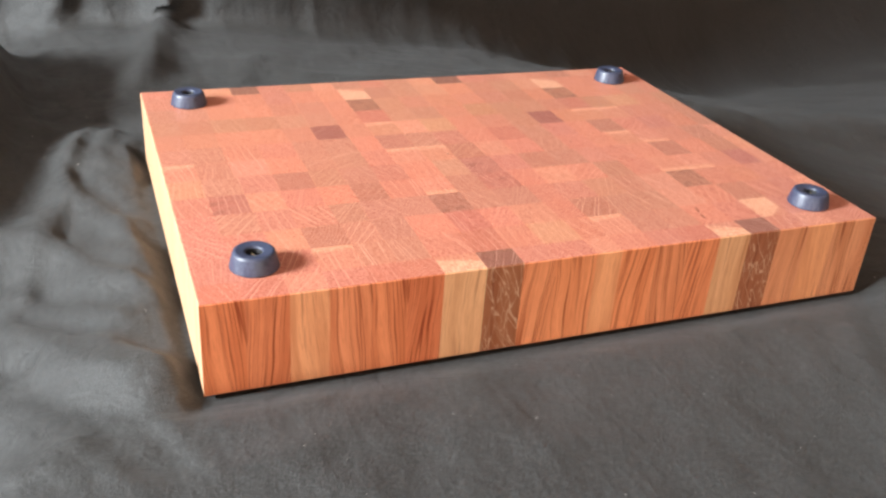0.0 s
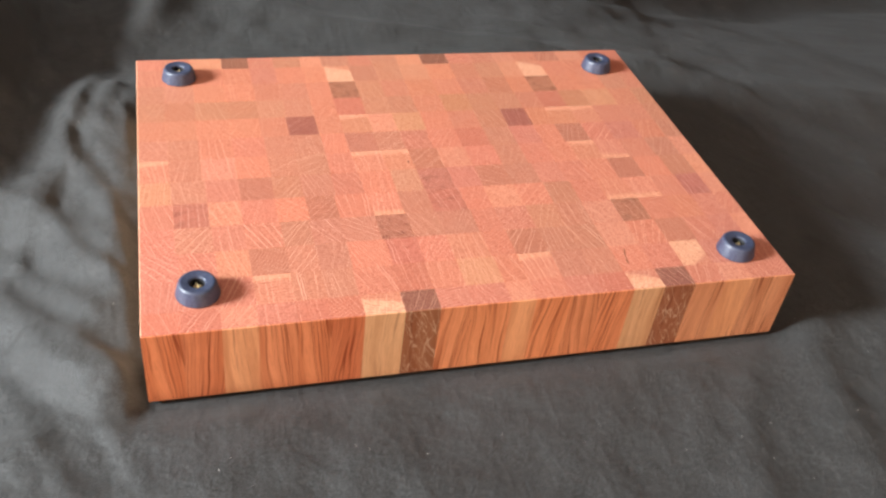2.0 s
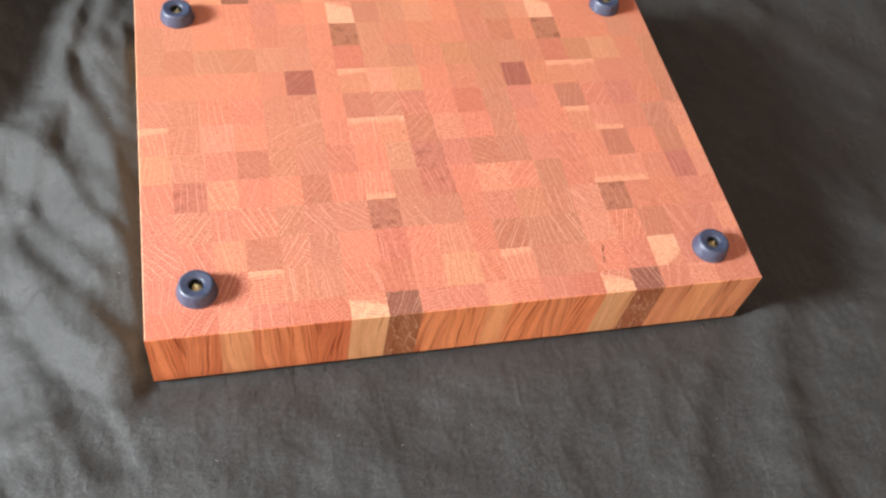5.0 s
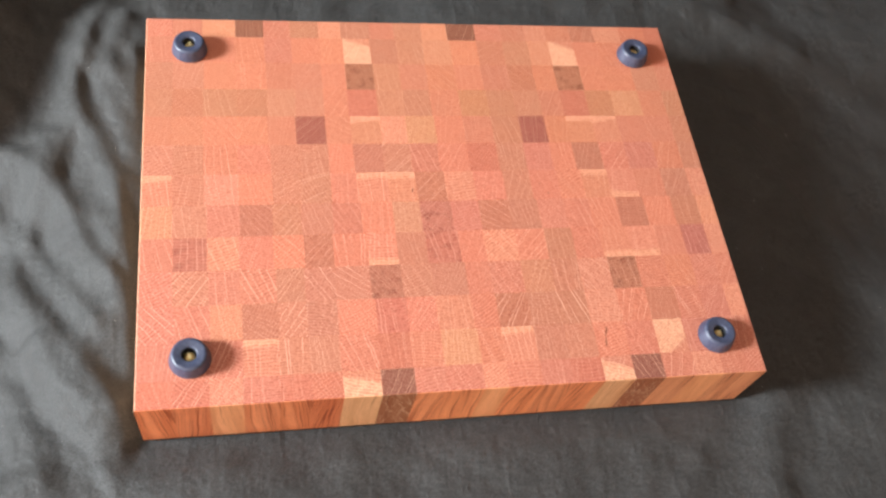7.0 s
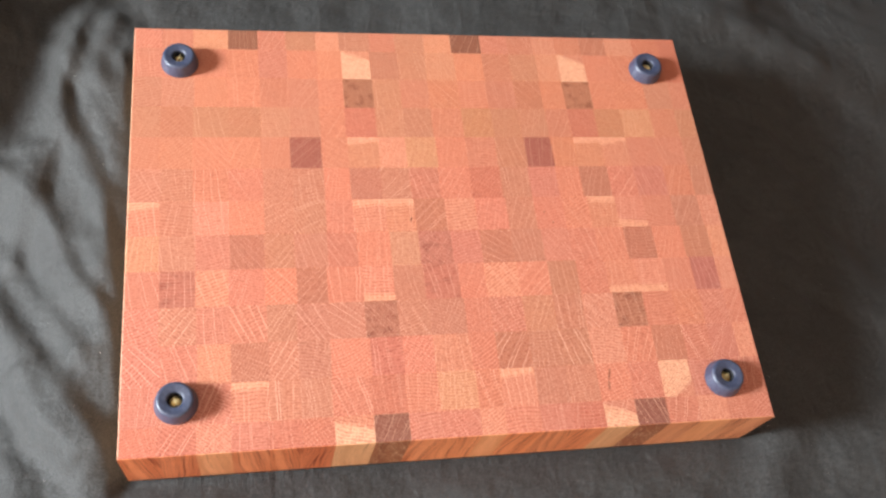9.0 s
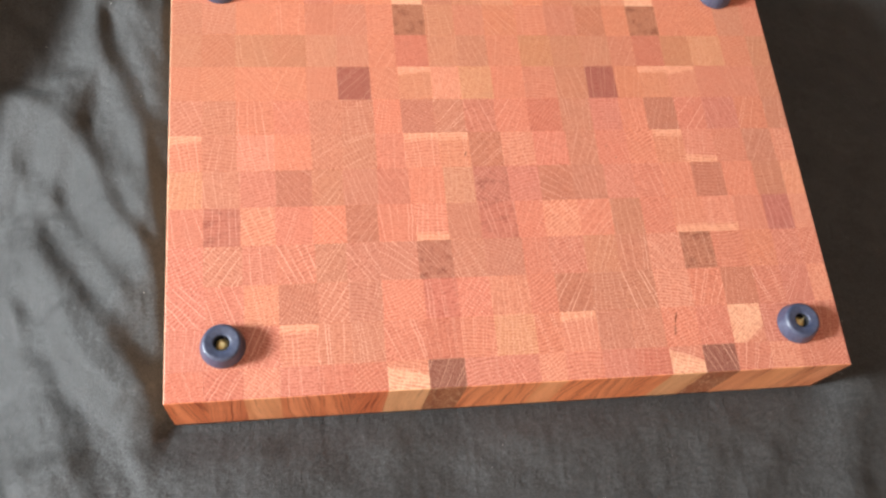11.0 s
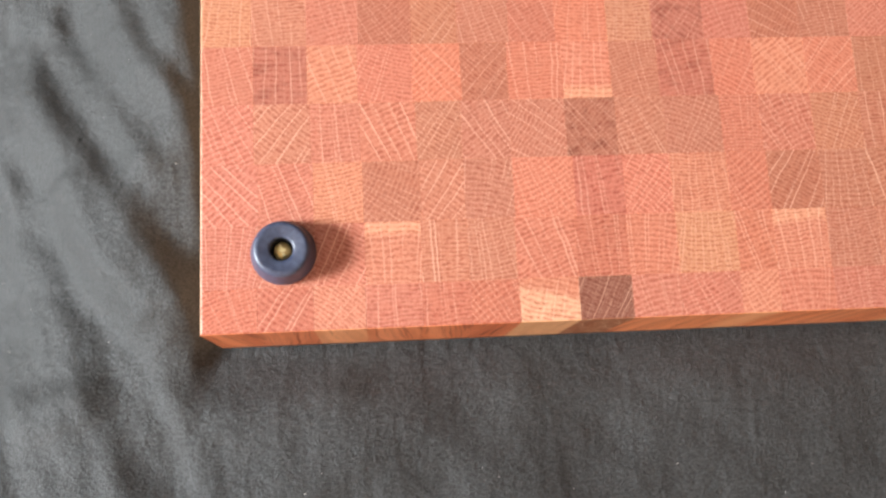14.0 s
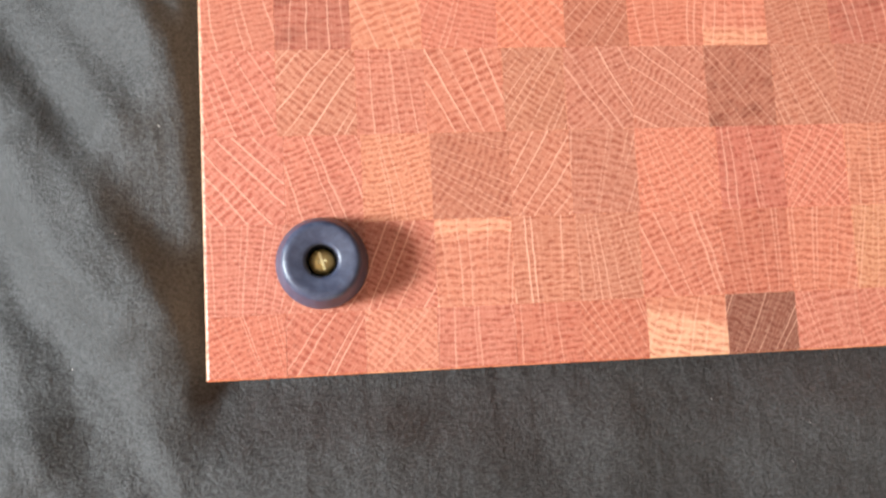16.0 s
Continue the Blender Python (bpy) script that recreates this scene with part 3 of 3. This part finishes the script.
def build_blocks():
    rnd = random.Random(7)
    for r, tones in enumerate(TONES):
        y0, y1 = EDGE_Y[r] / 1000, EDGE_Y[r + 1] / 1000
        k = min(1, max(0, ((y0 + y1) / 2 - 0.06) / 0.10))
        cuts = [(f * (1 - k) + b * k) / 1000 + (rnd.uniform(-0.0006, 0.0006) if 0 < f < 360 else 0) for f, b in zip(FRONT, REAR)]
        for c, tone in enumerate(tones):
            x0, x1 = cuts[c], cuts[c + 1]
            if r < len(RAYS):
                deg = 10 * (ord(RAYS[r][c]) - 97) + rnd.uniform(-5, 5)
            else:
                deg = 90 + rnd.choice((-1, 1)) * abs(rnd.gauss(0, 26))
            if rnd.random() < 0.5:
                deg += 180
            out = (c == 0, c == 19, r == 0, r == 12)
            pith, end = rnd.uniform(0.045, 0.12), END
            if tone in "sb":
                end = END_STREAKY
            if tone in "wvu":
                deg = {"w": {0: 250, 1: 125}.get(r, 248), "v": 268, "u": 92}[tone] + rnd.uniform(-8, 8)
                pith, end = 0.0945 if tone == "w" and r else 0.09, END_WIDE if tone == "w" else END_THIN
            me = block_mesh(x0, x1, y0, y1, out, radians(deg), pith, end, SIDE_PALE if tone == "w" else SIDE_W if tone == "k" else SIDE_LIGHT if tone == "l" else SIDE_TAN if c > 15 else SIDE)
            ob = new("block", me)
            ob.parent = board
            ob.location = ((x0 + x1) / 2, (y0 + y1) / 2, T / 2)
            f = rnd.uniform(0.95, 1.05)
            col = [q + (m - q) * (0.0 if tone in "kpb" else 0.2) for q, m in zip(COLOURS[tone], COLOURS["n"])]
            ob.color = (col[0] * f * 0.98, col[1] * f * (0.985 if r < 8 else 1.02) * rnd.uniform(0.975, 1.03), col[2] * f * (1.0 if r < 8 else 0.97) * rnd.uniform(0.96, 1.04), 0.95 if r < 4 else 0.68 if r < 8 else 0.42)  # alpha: how open the grain is
            if tone in "kpw":
                ob["label"] = {"k": "dark brown walnut block", "p": "purple-brown hardwood block", "w": "pale cream sapwood block"}[tone]


build_blocks()


def build_marks():
    """Small dark knots and a resin streak in single blocks."""
    rnd = random.Random(11)
    for x, y, long, wide, turn in ((0.1612, 0.1325, 0.0016, 0.0005, 70), (0.2440, 0.1360, 0.0006, 0.0004, 0), (0.2485, 0.1285, 0.0006, 0.0004, 30), (0.2655, 0.0310, 0.0036, 0.0005, 72), (0.2640, 0.0240, 0.0034, 0.0004, 82)):
        rim = [(math.cos(2 * math.pi * i / 14), math.sin(2 * math.pi * i / 14)) for i in range(14)]
        c, s = math.cos(radians(turn)), math.sin(radians(turn))
        verts = []
        for z, k in ((0.0, 1.0), (0.00006, 0.93)):
            for a, b in rim:
                q = k * rnd.uniform(0.8, 1.1)
                verts.append(((a * long * c - b * wide * s) * q, (a * long * s + b * wide * c) * q, z))
        faces = [(i, (i + 1) % 14, 14 + (i + 1) % 14, 14 + i) for i in range(14)] + [tuple(range(14, 28))]
        ob = new("knot", mesh_from("knot", verts, faces, [KNOT]))
        ob.parent, ob.location = board, (x, y, T)
        ob["label"] = "small dark knot in the wood"


build_marks()


def lathe(name, profile, mats, slot_of=None, steps=48):
    verts, faces, slots = [], [], []
    for r, z in profile:
        for i in range(steps):
            a = 2 * math.pi * i / steps
            verts.append((r * math.cos(a), r * math.sin(a), z))
    for k in range(len(profile) - 1):
        for i in range(steps):
            j = (i + 1) % steps
            faces.append((k * steps + i, k * steps + j, (k + 1) * steps + j, (k + 1) * steps + i))
            slots.append(slot_of(k) if slot_of else 0)
    faces.append(tuple(reversed(range(steps))))
    slots.append(0)
    faces.append(tuple((len(profile) - 1) * steps + i for i in range(steps)))
    slots.append(slot_of(len(profile) - 1) if slot_of else 0)
    return mesh_from(name, verts, faces, mats, slots, smooth=True)


FOOT = [(10.7, 0), (11.1, 0.2), (11.2, 0.6), (11.1, 1.1), (9.8, 6.5), (9.5, 7.4), (9.1, 7.95), (8.6, 8.25), (8.0, 8.35), (7.4, 8.25),
        (4.7, 7.8), (4.2, 7.65), (3.95, 7.3), (3.8, 6.8), (3.6, 2.2), (3.3, 1.9)]
SCREW = [(3.1, 2.0), (3.1, 3.2), (2.7, 3.8), (1.7, 4.2), (0.8, 4.35), (0.2, 4.4)]
foot_me = lathe("rubber_foot", [(r / 1000, z / 1000) for r, z in FOOT], [RUBBER, HOLE], lambda k: 1 if k >= 13 else 0)
screw_me = lathe("screw", [(r / 1000, z / 1000) for r, z in SCREW], [BRASS], steps=24)
slot_me = box_mesh("screw_slot", -0.0023, 0.0023, -0.00036, 0.00036, 0.0036, 0.0056, BRASS_LIGHT, 0.00015)
cross_me = box_mesh("screw_cross", -0.0012, 0.0012, -0.0005, 0.0005, 0.0036, 0.0054, BRASS_LIGHT, 0.00015)
for fx, fy, turn in ((0.0282, 0.0272, 108), (0.3335, 0.0240, 40), (0.0275, 0.2440, 75), (0.3325, 0.2430, 150)):
    foot = new("rubber_foot", foot_me)
    foot.parent = board
    foot.location = (fx, fy, T)
    foot["label"] = "dark blue-grey tapered rubber foot with a screw hole"
    screw = new("screw", screw_me)
    screw.parent = foot
    screw["label"] = "brass screw head sunk in the foot"
    bar = new("screw_slot", slot_me)
    bar.parent = foot
    bar.rotation_euler = (0, 0, radians(turn))
    cross = new("screw_cross", cross_me)
    cross.parent = foot
    cross.rotation_euler = (0, 0, radians(turn + 82))


# ---- lint on the cloth ----
def build_lint():
    rnd = random.Random(3)
    verts, faces = [], []
    for _ in range(230):
        x, y = rnd.uniform(-0.15, 0.55), rnd.uniform(-0.16, 0.40)
        if -0.01 < x < 0.37 and -0.01 < y < 0.285:
            continue
        z = float(cloth_height(np.array([x]), np.array([y]))[0]) + 0.0002
        s, a, l = rnd.uniform(0.00010, 0.00021), rnd.uniform(0, 3.14), rnd.uniform(1, 3.5)
        b = len(verts)
        for dx, dy, dz in ((-l, 0, 0), (0, -1, 0), (l, 0, 0), (0, 1, 0), (0, 0, 1.2), (0, 0, -1.2)):
            verts.append((x + s * (dx * math.cos(a) - dy * math.sin(a)), y + s * (dx * math.sin(a) + dy * math.cos(a)), z + s * dz))
        for i in range(4):
            j = (i + 1) % 4
            faces += [(b + i, b + j, b + 4), (b + j, b + i, b + 5)]
    tagged(new("lint", mesh_from("lint", verts, faces, [LINT])), "tiny pale specks of lint scattered on grey cloth", "lint", kind="stuff")


build_lint()
